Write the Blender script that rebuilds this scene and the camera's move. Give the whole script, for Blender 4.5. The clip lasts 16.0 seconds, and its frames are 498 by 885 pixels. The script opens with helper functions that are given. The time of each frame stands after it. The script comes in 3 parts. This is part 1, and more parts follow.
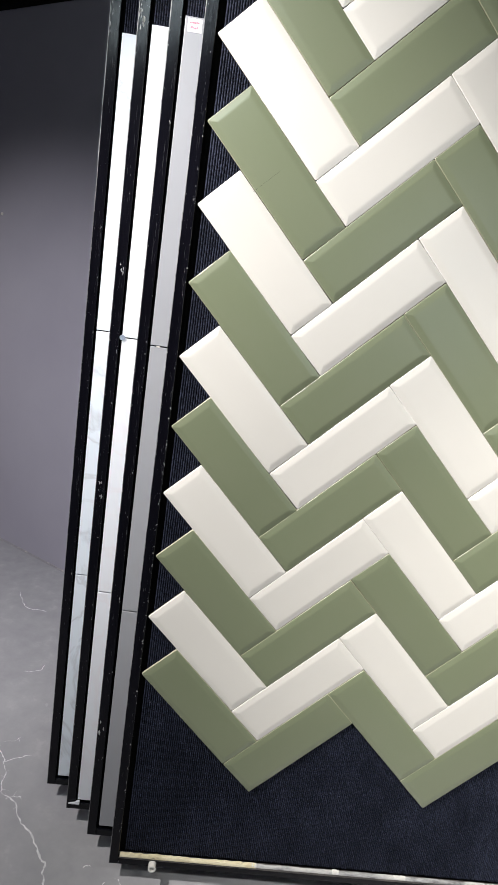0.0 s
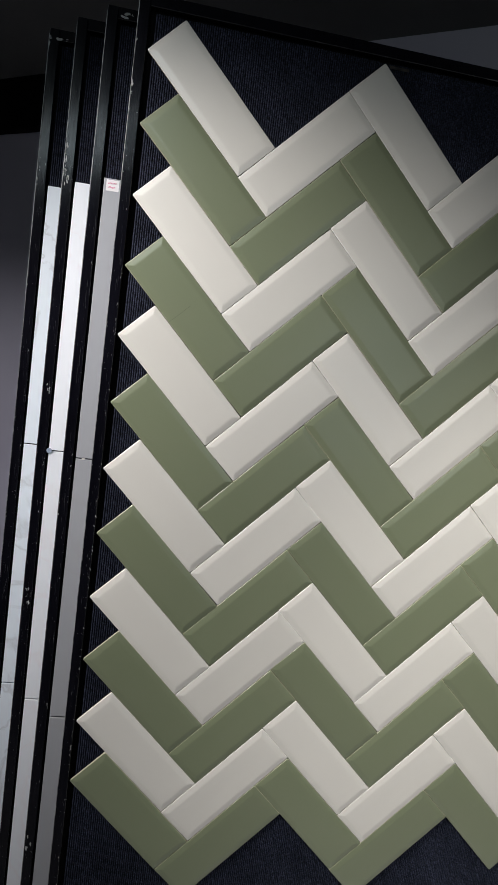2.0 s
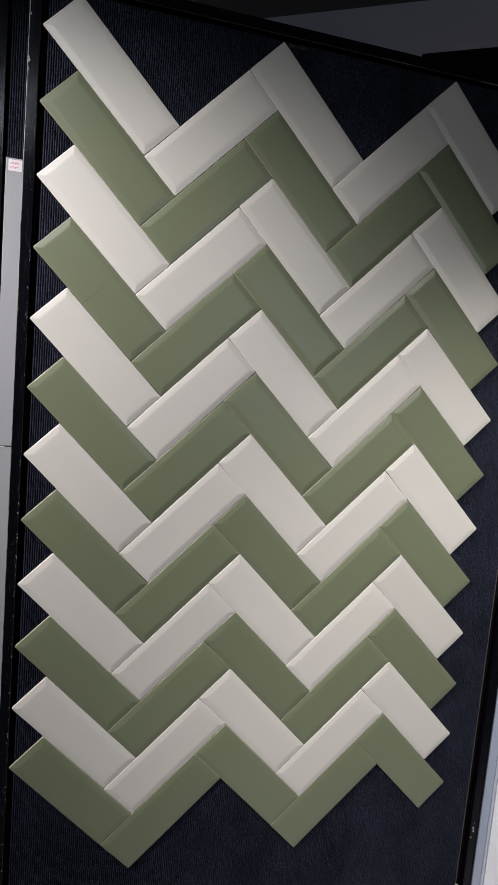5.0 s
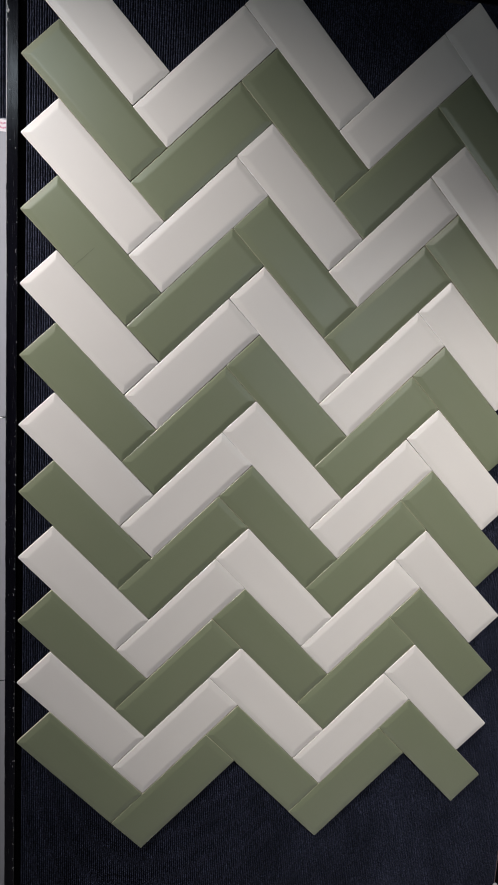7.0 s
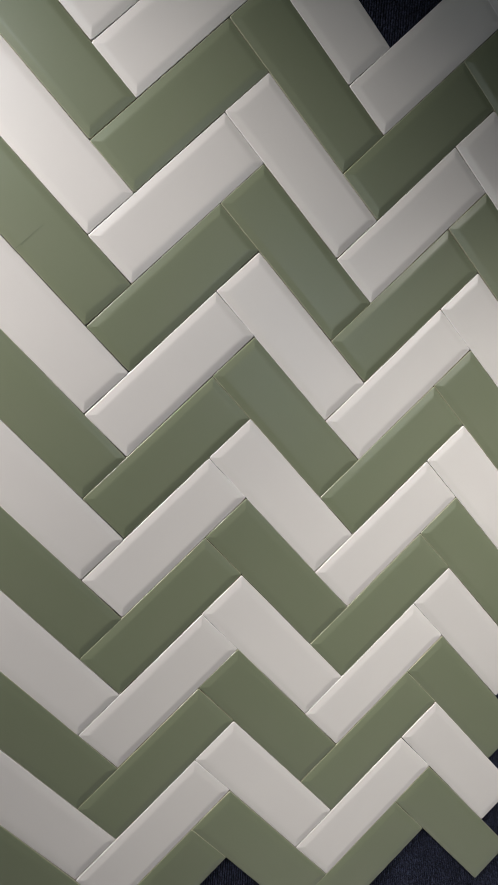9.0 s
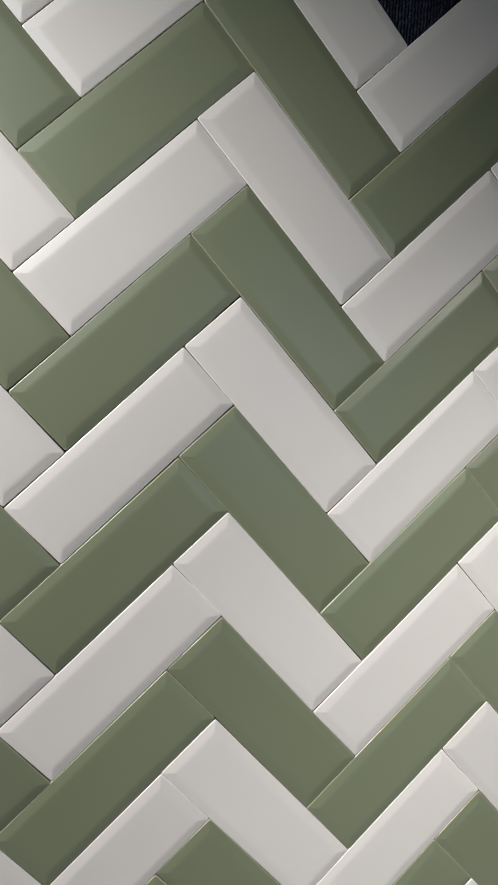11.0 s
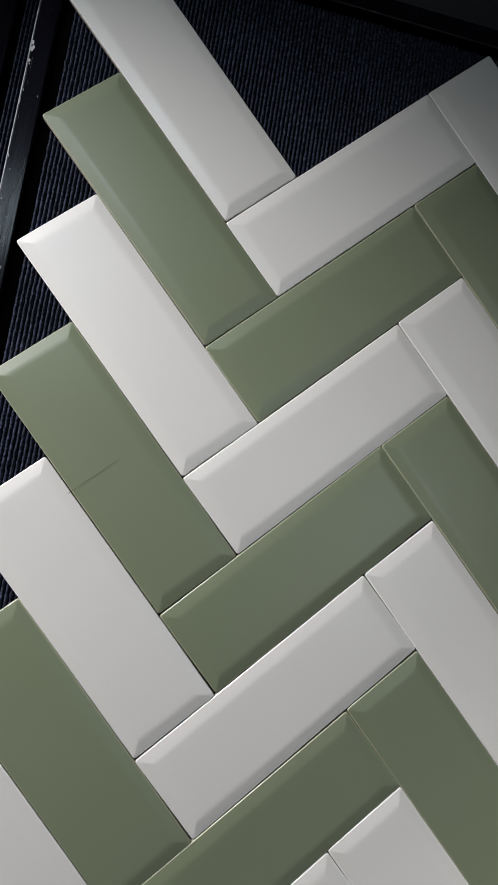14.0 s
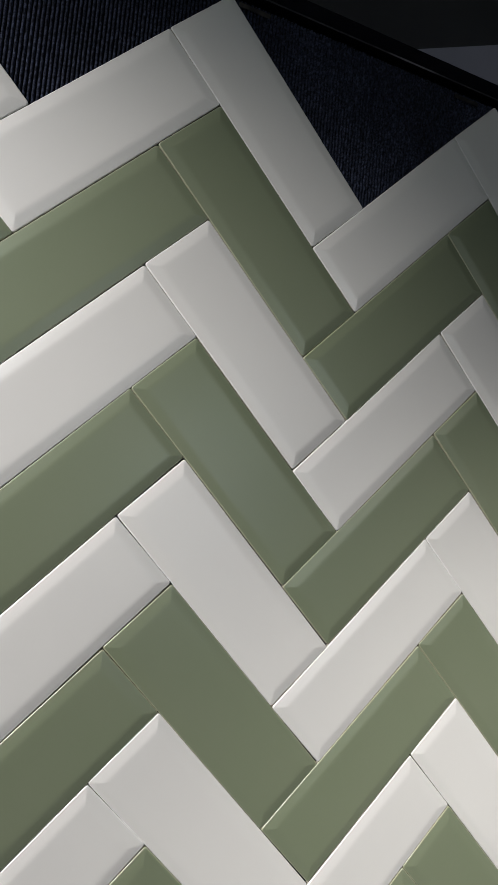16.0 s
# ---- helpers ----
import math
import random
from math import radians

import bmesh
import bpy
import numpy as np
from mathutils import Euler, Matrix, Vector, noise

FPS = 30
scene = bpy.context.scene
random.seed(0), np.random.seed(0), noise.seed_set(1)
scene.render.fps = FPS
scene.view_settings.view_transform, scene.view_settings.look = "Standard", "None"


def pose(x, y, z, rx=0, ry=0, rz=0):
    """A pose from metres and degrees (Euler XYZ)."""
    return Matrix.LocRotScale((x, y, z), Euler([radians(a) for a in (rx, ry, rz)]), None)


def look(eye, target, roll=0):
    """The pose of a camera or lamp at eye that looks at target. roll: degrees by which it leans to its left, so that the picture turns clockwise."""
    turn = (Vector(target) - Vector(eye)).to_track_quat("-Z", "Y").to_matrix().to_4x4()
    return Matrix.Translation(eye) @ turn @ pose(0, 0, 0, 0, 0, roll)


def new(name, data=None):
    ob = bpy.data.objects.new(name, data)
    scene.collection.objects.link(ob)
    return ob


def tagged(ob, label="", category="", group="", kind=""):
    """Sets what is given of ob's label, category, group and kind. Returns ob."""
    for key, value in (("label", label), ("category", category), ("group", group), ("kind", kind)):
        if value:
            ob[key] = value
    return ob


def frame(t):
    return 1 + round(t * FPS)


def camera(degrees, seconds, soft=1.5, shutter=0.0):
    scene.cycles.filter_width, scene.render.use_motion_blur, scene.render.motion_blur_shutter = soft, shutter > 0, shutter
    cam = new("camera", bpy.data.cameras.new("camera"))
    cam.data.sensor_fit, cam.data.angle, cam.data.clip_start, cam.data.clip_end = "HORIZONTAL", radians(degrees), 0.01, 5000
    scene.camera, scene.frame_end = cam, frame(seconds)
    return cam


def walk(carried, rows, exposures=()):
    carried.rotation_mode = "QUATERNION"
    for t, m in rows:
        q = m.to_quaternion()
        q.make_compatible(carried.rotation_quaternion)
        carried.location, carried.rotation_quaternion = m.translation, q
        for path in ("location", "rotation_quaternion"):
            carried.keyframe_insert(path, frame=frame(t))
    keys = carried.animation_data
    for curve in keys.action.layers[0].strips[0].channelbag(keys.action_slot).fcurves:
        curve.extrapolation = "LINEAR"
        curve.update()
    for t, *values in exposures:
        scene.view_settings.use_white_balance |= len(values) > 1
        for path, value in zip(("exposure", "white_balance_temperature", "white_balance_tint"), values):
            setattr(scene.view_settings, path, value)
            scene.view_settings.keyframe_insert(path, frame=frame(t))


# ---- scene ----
cam = camera(42.3, 16.0, soft=1.5)
PATH = [
    (0, (0.075, -1.271, 1.428), (0.211, 0.666, 0.95), 8.5),
    (0.2, (0.063, -1.281, 1.413), (0.16, 0.661, 0.946), 9.2),
    (0.5, (0.109, -1.295, 1.391), (0.152, 0.606, 0.771), 9.8),
    (0.7, (0.147, -1.335, 1.365), (0.202, 0.574, 0.77), 8.0),
    (1, (0.185, -1.364, 1.373), (0.277, 0.553, 0.81), 6.3),
    (1.2, (0.161, -1.371, 1.375), (0.347, 0.554, 0.862), 6.0),
    (1.5, (0.116, -1.357, 1.43), (0.339, 0.598, 1.071), 5.7),
    (1.8, (0.059, -1.366, 1.464), (0.348, 0.6, 1.235), 6.9),
    (2, (0.081, -1.391, 1.495), (0.404, 0.574, 1.302), 7.3),
    (2.2, (0.067, -1.405, 1.498), (0.44, 0.552, 1.319), 5.7),
    (2.5, (0.074, -1.428, 1.504), (0.463, 0.526, 1.324), 6.1),
    (3, (0.042, -1.452, 1.494), (0.458, 0.497, 1.318), 6.0),
    (3.5, (0.028, -1.45, 1.491), (0.508, 0.485, 1.332), 6.1),
    (4, (0.049, -1.442, 1.492), (0.57, 0.479, 1.294), 5.4),
    (4.2, (0.064, -1.44, 1.492), (0.604, 0.474, 1.283), 5.0),
    (6.5, (0.178, -1.387, 1.467), (0.661, 0.535, 1.2), 3.3),
    (7, (0.251, -1.377, 1.454), (0.586, 0.573, 1.162), 3.4),
    (7.2, (0.25, -1.364, 1.459), (0.607, 0.581, 1.157), 3.9),
    (7.5, (0.271, -1.328, 1.456), (0.657, 0.612, 1.159), 3.6),
    (7.7, (0.251, -1.3, 1.452), (0.683, 0.632, 1.164), 4.3),
    (8, (0.214, -1.25, 1.463), (0.757, 0.656, 1.201), 5.1),
    (8.2, (0.183, -1.216, 1.463), (0.788, 0.672, 1.195), 5.7),
    (8.5, (0.168, -1.172, 1.452), (0.741, 0.723, 1.167), 4.6),
    (9, (0.209, -1.089, 1.452), (0.717, 0.826, 1.18), 3.1),
    (9.2, (0.238, -1.056, 1.455), (0.733, 0.868, 1.227), 2.8),
    (11.3, (0.304, -0.802, 1.492), (0.816, 1.128, 1.379), 4.1),
    (11.5, (0.279, -0.784, 1.493), (0.808, 1.142, 1.398), 5.3),
    (12, (0.219, -0.748, 1.493), (0.762, 1.176, 1.445), 5.9),
    (12.2, (0.2, -0.735, 1.494), (0.668, 1.209, 1.505), 6.5),
    (12.5, (0.183, -0.73, 1.52), (0.568, 1.23, 1.612), 7.8),
    (12.7, (0.174, -0.732, 1.531), (0.485, 1.238, 1.679), 8.2),
    (13, (0.143, -0.725, 1.543), (0.394, 1.243, 1.8), 9.3),
    (13.5, (0.148, -0.68, 1.574), (0.392, 1.295, 1.78), 9.3),
    (13.7, (0.161, -0.677, 1.589), (0.384, 1.302, 1.767), 9.4),
    (14, (0.174, -0.679, 1.593), (0.478, 1.284, 1.828), 9.0),
    (14.5, (0.203, -0.685, 1.596), (0.651, 1.254, 1.797), 7.5),
    (14.7, (0.218, -0.689, 1.591), (0.712, 1.239, 1.784), 7.4),
    (15, (0.232, -0.7, 1.595), (0.802, 1.207, 1.79), 6.8),
    (15.5, (0.255, -0.706, 1.591), (0.941, 1.165, 1.759), 5.8),
    (16, (0.269, -0.709, 1.591), (1.063, 1.12, 1.75), 5.4),
]
EXPOSURES = [
    (0.0, 0.80, 6690, 11), (1.5, 0.88, 6800, 10), (2.0, 0.02, 6660, 11), (3.5, -0.01, 6680, 14), (4.0, -0.08, 6680, 14), (6.5, -0.02, 6620, 16), (8.5, 0.0, 6590, 15),
    (12.0, 0.12, 6310, 13), (12.5, 0.05, 6200, 13), (13.0, -0.12, 6190, 14), (13.5, -0.28, 6300, 12), (14.0, -0.16, 6260, 12), (14.5, -0.05, 6280, 13),
    (15.0, 0.12, 6390, 14), (16.0, 0.12, 6410, 12),
]
walk(cam, [(t, look(eye, target, roll)) for t, eye, target, roll in PATH], EXPOSURES)

# ---- light ----
world = bpy.data.worlds.new("showroom")
scene.world = world
world.use_nodes = True
world.node_tree.nodes["Background"].inputs[0].default_value = (0.5, 0.55, 0.65, 1)
world.node_tree.nodes["Background"].inputs[1].default_value = 0.01


def spot(name, eye, target, watts, cone, blend, size, colour):
    data = bpy.data.lights.new(name, "SPOT")
    data.energy, data.spot_size, data.spot_blend, data.shadow_soft_size, data.color = watts, radians(cone), blend, size, colour
    lamp = new(name, data)
    lamp.matrix_world = look(eye, target)
    return lamp


spot("unseen_ceiling_spot", (-1.24, -0.94, 2.59), (0.42, 0.0, 1.14), 272, 52, 1.0, 0.03, (1.0, 0.98, 0.97))
spot("ceiling_spot_spill", (-1.24, -0.94, 2.59), (-0.85, -0.08, 0.0), 96, 54, 1.0, 0.03, (1.0, 0.98, 0.97))
spot("unseen_ceiling_spot", (1.33, -1.72, 2.59), (1.24, 0.0, 0.66), 172, 52, 1.0, 0.04, (1.0, 0.99, 0.955))
# added warm fill for the board's upper right; no lamp is known there
spot("unseen_ceiling_spot", (-1.0, -1.6, 2.59), (1.15, 0.0, 1.92), 6, 38, 1.0, 0.04, (1.0, 0.84, 0.60))
spot("unseen_ceiling_spot", (-1.30, -0.90, 2.59), (-0.95, 1.5, 0.30), 150, 62, 1.0, 0.04, (0.93, 0.945, 1.0))
# cool daylight through the shop's doorway behind the camera
door = bpy.data.lights.new("doorway_daylight", "AREA")
door.shape, door.size, door.size_y, door.energy, door.color = "RECTANGLE", 0.8, 1.1, 9.5, (0.80, 0.95, 1.0)
new("doorway_daylight", door).matrix_world = look((1.76, -3.08, 1.55), (0.3, 0.0, 0.8))
# a small lit square panel under the ceiling behind the camera
panel = bpy.data.lights.new("showroom_panel", "AREA")
panel.shape, panel.size, panel.size_y, panel.energy, panel.color = "RECTANGLE", 0.32, 0.24, 2.7, (0.76, 0.93, 1.0)
new("showroom_panel", panel).matrix_world = look((-0.38, -1.62, 2.50), (-0.08, 0.0, 1.4))


# ---- materials ----
def material(name, base, rough=0.5, metal=0.0):
    m = bpy.data.materials.new(name)
    m.use_nodes = True
    b = m.node_tree.nodes["Principled BSDF"]
    b.inputs["Base Color"].default_value = (*base, 1)
    b.inputs["Roughness"].default_value = rough
    b.inputs["Metallic"].default_value = metal
    return m, m.node_tree, b


def nnode(tree, kind, **values):
    n = tree.nodes.new(kind)
    for key, v in values.items():
        n.inputs[key.replace("_", " ")].default_value = v
    return n


def coords(tree, scale=(1, 1, 1)):
    tc = tree.nodes.new("ShaderNodeTexCoord")
    mp = tree.nodes.new("ShaderNodeMapping")
    mp.inputs["Scale"].default_value = scale
    tree.links.new(tc.outputs["Object"], mp.inputs["Vector"])
    return mp.outputs["Vector"]


def noise_fac(tree, scale, detail=4.0, stretch=(1, 1, 1), rough=0.55):
    n = nnode(tree, "ShaderNodeTexNoise", Scale=scale, Detail=detail, Roughness=rough)
    tree.links.new(coords(tree, stretch), n.inputs["Vector"])
    return n.outputs["Fac"]


def ramp(tree, fac, stops):
    r = tree.nodes.new("ShaderNodeValToRGB")
    r.color_ramp.elements[0].position, r.color_ramp.elements[0].color = stops[0][0], (*stops[0][1], 1)
    r.color_ramp.elements[1].position, r.color_ramp.elements[1].color = stops[-1][0], (*stops[-1][1], 1)
    for p, c in stops[1:-1]:
        r.color_ramp.elements.new(p).color = (*c, 1)
    tree.links.new(fac, r.inputs["Fac"])
    return r.outputs["Color"]


def mix(tree, fac, a, b, mode="MIX"):
    n = tree.nodes.new("ShaderNodeMix")
    n.data_type, n.blend_type = "RGBA", mode
    for socket, v in ((n.inputs[0], fac), (n.inputs[6], a), (n.inputs[7], b)):
        if isinstance(v, (int, float)):
            socket.default_value = v
        elif isinstance(v, tuple):
            socket.default_value = (*v, 1)
        else:
            tree.links.new(v, socket)
    return n.outputs[2]


def bump(tree, bsdf, height, strength, distance=0.001):
    n = nnode(tree, "ShaderNodeBump", Strength=strength, Distance=distance)
    tree.links.new(height, n.inputs["Height"])
    tree.links.new(n.outputs["Normal"], bsdf.inputs["Normal"])


def rough_range(tree, bsdf, fac, low, high):
    n = tree.nodes.new("ShaderNodeMapRange")
    n.inputs["To Min"].default_value, n.inputs["To Max"].default_value = low, high
    tree.links.new(fac, n.inputs["Value"])
    tree.links.new(n.outputs["Result"], bsdf.inputs["Roughness"])


def glaze(name, base, tint):
    """Satin glazed ceramic, each tile of a slightly different shade."""
    m, tree, b = material(name, base, 0.42)
    info = tree.nodes.new("ShaderNodeObjectInfo")
    shade = ramp(tree, info.outputs["Random"], [(0.0, tuple(c * 0.95 for c in base)), (1.0, tuple(c * 1.04 for c in base))])
    cloud = ramp(tree, noise_fac(tree, 7, 3), [(0.3, tint), (0.7, (1, 1, 1))])
    tree.links.new(mix(tree, 1.0, shade, cloud, "MULTIPLY"), b.inputs["Base Color"])
    rough_range(tree, b, noise_fac(tree, 22, 3), 0.31, 0.39)
    bump(tree, b, noise_fac(tree, 60, 2), 0.05)
    b.inputs["Specular IOR Level"].default_value = 0.95
    return m


GREEN = glaze("sage_green_glaze", (0.184, 0.207, 0.130), (0.95, 0.98, 0.95))
WHITE = glaze("cream_white_glaze", (0.698, 0.676, 0.628), (0.97, 0.97, 0.975))
# paler colours for the narrow lip round each tile's face
GREEN_RIM = glaze("pale_green_rim", (0.36, 0.36, 0.24), (0.95, 0.98, 0.95))
WHITE_RIM = glaze("pale_white_rim", (0.86, 0.84, 0.80), (0.97, 0.97, 0.97))
BISCUIT, _, _ = material("biscuit_edge", (0.46, 0.43, 0.35), 0.8)

# black ribbed mat
MAT, tree, b = material("black_ribbed_mat", (0.008, 0.011, 0.017), 0.6)
dust = ramp(tree, noise_fac(tree, 9, 6, (1, 1, 0.6), 0.7), [(0.3, (0.0095, 0.0115, 0.019)), (0.75, (0.026, 0.0305, 0.050))])
fuzz = ramp(tree, noise_fac(tree, 360, 3, (0.55, 1, 1)), [(0.40, (0.38, 0.38, 0.38)), (0.66, (2.5, 2.5, 2.5))])
lint = ramp(tree, noise_fac(tree, 120, 4, (0.8, 1, 1), 0.7), [(0.40, (0.76, 0.76, 0.76)), (0.66, (1.35, 1.35, 1.35))])
tree.links.new(mix(tree, 1.0, mix(tree, 1.0, dust, fuzz, "MULTIPLY"), lint, "MULTIPLY"), b.inputs["Base Color"])
bump(tree, b, noise_fac(tree, 340, 3, (0.55, 1, 1.1)), 1.0, 0.0014)
b.inputs["Specular IOR Level"].default_value = 0.1

# black paint on the frames, chipped to bare metal here and there
PAINT, tree, b = material("black_frame_paint", (0.008, 0.008, 0.010), 0.3)
b.inputs["Specular IOR Level"].default_value = 0.22
chip = ramp(tree, noise_fac(tree, 38, 5, (1, 1, 0.45), 0.7), [(0.74, (0, 0, 0)), (0.755, (1, 1, 1))])
grime = ramp(tree, noise_fac(tree, 14, 6, (3, 3, 0.4)), [(0.3, (0.002, 0.002, 0.0035)), (0.8, (0.005, 0.005, 0.0085))])
tree.links.new(mix(tree, chip, grime, (0.42, 0.42, 0.42)), b.inputs["Base Color"])
rough_range(tree, b, noise_fac(tree, 60, 4, (4, 4, 0.1)), 0.10, 0.22)
bump(tree, b, noise_fac(tree, 190, 4, (3, 3, 0.03)), 0.38, 0.0006)

# worn arris of the frames, with its bright highlight line put into the colour
WORN_HIGHLIGHT, tree, b = material("worn_metal_highlight", (0.3, 0.3, 0.3), 0.4)
worn = ramp(tree, noise_fac(tree, 30, 6, (1, 1, 0.5), 0.7), [(0.40, (0.012, 0.012, 0.014)), (0.50, (0.16, 0.16, 0.17)), (0.75, (0.50, 0.50, 0.51))])
tree.links.new(worn, b.inputs["Base Color"])

RUBBED, tree, b = material("rubbed_arris_highlight", (0.5, 0.5, 0.5), 0.35)
tree.links.new(ramp(tree, noise_fac(tree, 14, 6, (1, 1, 0.6), 0.7), [(0.38, (0.03, 0.03, 0.035)), (0.46, (0.34, 0.35, 0.37)), (0.7, (0.62, 0.63, 0.66))]), b.inputs["Base Color"])

# painted highlight line under the top bar, broken up by noise
DIM, tree, b = material("faint_edge_highlight", (0.03, 0.03, 0.03), 0.4)
tree.links.new(ramp(tree, noise_fac(tree, 3.5, 4, (1, 1, 1), 0.6), [(0.5, (0.006, 0.006, 0.007)), (0.6, (0.22, 0.22, 0.23))]), b.inputs["Base Color"])

# bottom ledge: cream primer showing through black paint
LEDGE, tree, b = material("worn_ledge", (0.5, 0.45, 0.35), 0.5)
flake = ramp(tree, noise_fac(tree, 9, 7, (1, 3, 3), 0.72), [(0.32, (0.04, 0.04, 0.04)), (0.42, (0.26, 0.26, 0.26)), (0.50, (0.46, 0.46, 0.46)), (0.60, (0.62, 0.61, 0.58)), (0.72, (0.74, 0.72, 0.68))])
tree.links.new(flake, b.inputs["Base Color"])
bump(tree, b, noise_fac(tree, 120, 5), 0.5, 0.001)


GRIME, tree, b = material("grimy_ledge", (0.12, 0.11, 0.1), 0.5)
tree.links.new(ramp(tree, noise_fac(tree, 12, 6, (1, 3, 3), 0.65), [(0.35, (0.03, 0.028, 0.026)), (0.6, (0.12, 0.11, 0.10)), (0.78, (0.24, 0.22, 0.19))]), b.inputs["Base Color"])


def slab_material(name, base, vein, amount):
    m, tree, b = material(name, base, 0.22)
    cloud = ramp(tree, noise_fac(tree, 3, 6), [(0.3, tuple(c * 0.94 for c in base)), (0.7, base)])
    wave = tree.nodes.new("ShaderNodeTexNoise")
    wave.inputs["Scale"].default_value, wave.inputs["Detail"].default_value, wave.inputs["Distortion"].default_value = 2.6, 8, 1.2
    tree.links.new(coords(tree), wave.inputs["Vector"])
    line = ramp(tree, wave.outputs["Fac"], [(0.482, (0, 0, 0)), (0.5, (amount,) * 3), (0.515, (0, 0, 0))])
    tree.links.new(mix(tree, line, cloud, vein), b.inputs["Base Color"])
    rough_range(tree, b, noise_fac(tree, 12, 3), 0.3, 0.42)
    return m


SLAB_MARBLE = slab_material("white_marble_slab", (0.80, 0.87, 0.95), (0.46, 0.48, 0.52), 0.45)
SLAB_WHITE = slab_material("plain_white_slab", (0.84, 0.87, 0.93), (0.80, 0.74, 0.78), 0.3)
SLAB_GREY = slab_material("plain_grey_slab", (0.36, 0.37, 0.40), (0.34, 0.34, 0.35), 0.3)

# polished grey porcelain floor
FLOOR, tree, b = material("grey_porcelain", (0.2, 0.2, 0.21), 0.2)
cloud = ramp(tree, noise_fac(tree, 1.7, 8, (1, 1, 1), 0.62), [(0.25, (0.380, 0.377, 0.396)), (0.5, (0.425, 0.422, 0.440)), (0.78, (0.485, 0.482, 0.495))])
speck = ramp(tree, noise_fac(tree, 14, 7, (1, 1, 1), 0.65), [(0.3, (0.90, 0.90, 0.91)), (0.58, (1.01, 1.01, 1.01)), (0.74, (1.20, 1.19, 1.17))])
tree.links.new(mix(tree, 1.0, cloud, speck, "MULTIPLY"), b.inputs["Base Color"])
rough_range(tree, b, noise_fac(tree, 5, 5), 0.16, 0.32)
VEIN, tree, b = material("white_floor_vein", (0.55, 0.54, 0.53), 0.3)
tree.links.new(ramp(tree, noise_fac(tree, 60, 4), [(0.34, (0.60, 0.60, 0.61)), (0.60, (0.95, 0.94, 0.94))]), b.inputs["Base Color"])

# grey wall paint
WALL, tree, b = material("grey_wall_paint", (0.26, 0.25, 0.265), 0.75)
stain = ramp(tree, noise_fac(tree, 1.3, 6), [(0.3, (0.37, 0.35, 0.415)), (0.7, (0.43, 0.412, 0.475))])
tree.links.new(stain, b.inputs["Base Color"])
bump(tree, b, noise_fac(tree, 130, 4), 0.15, 0.001)
DARKCEIL, tree, b = material("dark_ceiling_paint", (0.05, 0.05, 0.05), 0.8)
tree.links.new(ramp(tree, noise_fac(tree, 2, 5), [(0.3, (0.085, 0.085, 0.085)), (0.7, (0.115, 0.113, 0.11))]), b.inputs["Base Color"])
BLACK, tree, b = material("matt_black_steel_and_rib_shade", (0.005, 0.005, 0.005), 0.75)
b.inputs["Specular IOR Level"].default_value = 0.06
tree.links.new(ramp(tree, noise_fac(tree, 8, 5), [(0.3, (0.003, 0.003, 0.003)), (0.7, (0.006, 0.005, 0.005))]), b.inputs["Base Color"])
PLASTIC, _, _ = material("white_plastic", (0.75, 0.74, 0.70), 0.35)
CHIP, _, _ = material("bare_primer", (0.38, 0.38, 0.38), 0.45)
SCUFF, _, _ = material("dark_floor_scratch", (0.15, 0.15, 0.15), 0.5)
SCRATCH, _, _ = material("scratched_paint", (0.050, 0.050, 0.056), 0.4)
PAPER, _, _ = material("label_paper", (0.80, 0.78, 0.80), 0.6)
PINK, _, _ = material("label_ink", (0.72, 0.30, 0.42), 0.6)
CRACK, _, _ = material("hairline_crack", (0.05, 0.06, 0.035), 0.8)
TAPE, tree, b = material("brown_glue_smear", (0.06, 0.05, 0.04), 0.45)
tree.links.new(ramp(tree, noise_fac(tree, 60, 5), [(0.4, (0.008, 0.007, 0.007)), (0.7, (0.05, 0.042, 0.035))]), b.inputs["Base Color"])
TAPE_PALE, tree, b = material("yellowed_tape", (0.7, 0.62, 0.38), 0.6)
tree.links.new(ramp(tree, noise_fac(tree, 22, 6, (1, 2, 2), 0.7), [(0.30, (0.16, 0.14, 0.11)), (0.38, (0.68, 0.60, 0.38)), (0.65, (0.90, 0.84, 0.62))]), b.inputs["Base Color"])
FRAY, _, _ = material("pinkish_frayed_edge", (0.11, 0.085, 0.09), 0.8)
WOOD, tree, b = material("oak_board_edge", (0.25, 0.2, 0.14), 0.5)
tree.links.new(ramp(tree, noise_fac(tree, 9, 7, (14, 14, 0.35)), [(0.3, (0.20, 0.172, 0.13)), (0.5, (0.36, 0.318, 0.245)), (0.75, (0.50, 0.45, 0.355))]), b.inputs["Base Color"])
PLINTH, tree, b = material("dark_brown_plinth", (0.05, 0.035, 0.025), 0.5)
tree.links.new(ramp(tree, noise_fac(tree, 8, 5, (1, 1, 4)), [(0.3, (0.030, 0.022, 0.016)), (0.7, (0.060, 0.044, 0.032))]), b.inputs["Base Color"])
ALU, tree, b = material("pale_frame_paint", (0.33, 0.38, 0.48), 0.35)
rough_range(tree, b, noise_fac(tree, 60, 4, (4, 4, 0.05)), 0.25, 0.5)

ALU_PALE, tree, b = material("pale_strip_paint", (0.46, 0.51, 0.60), 0.4)
rough_range(tree, b, noise_fac(tree, 60, 4, (4, 4, 0.05)), 0.3, 0.5)


# ---- building blocks ----
def mesh_of(bm, name, *mats):
    me = bpy.data.meshes.new(name)
    bm.to_mesh(me)
    bm.free()
    for m in mats:
        me.materials.append(m)
    return me


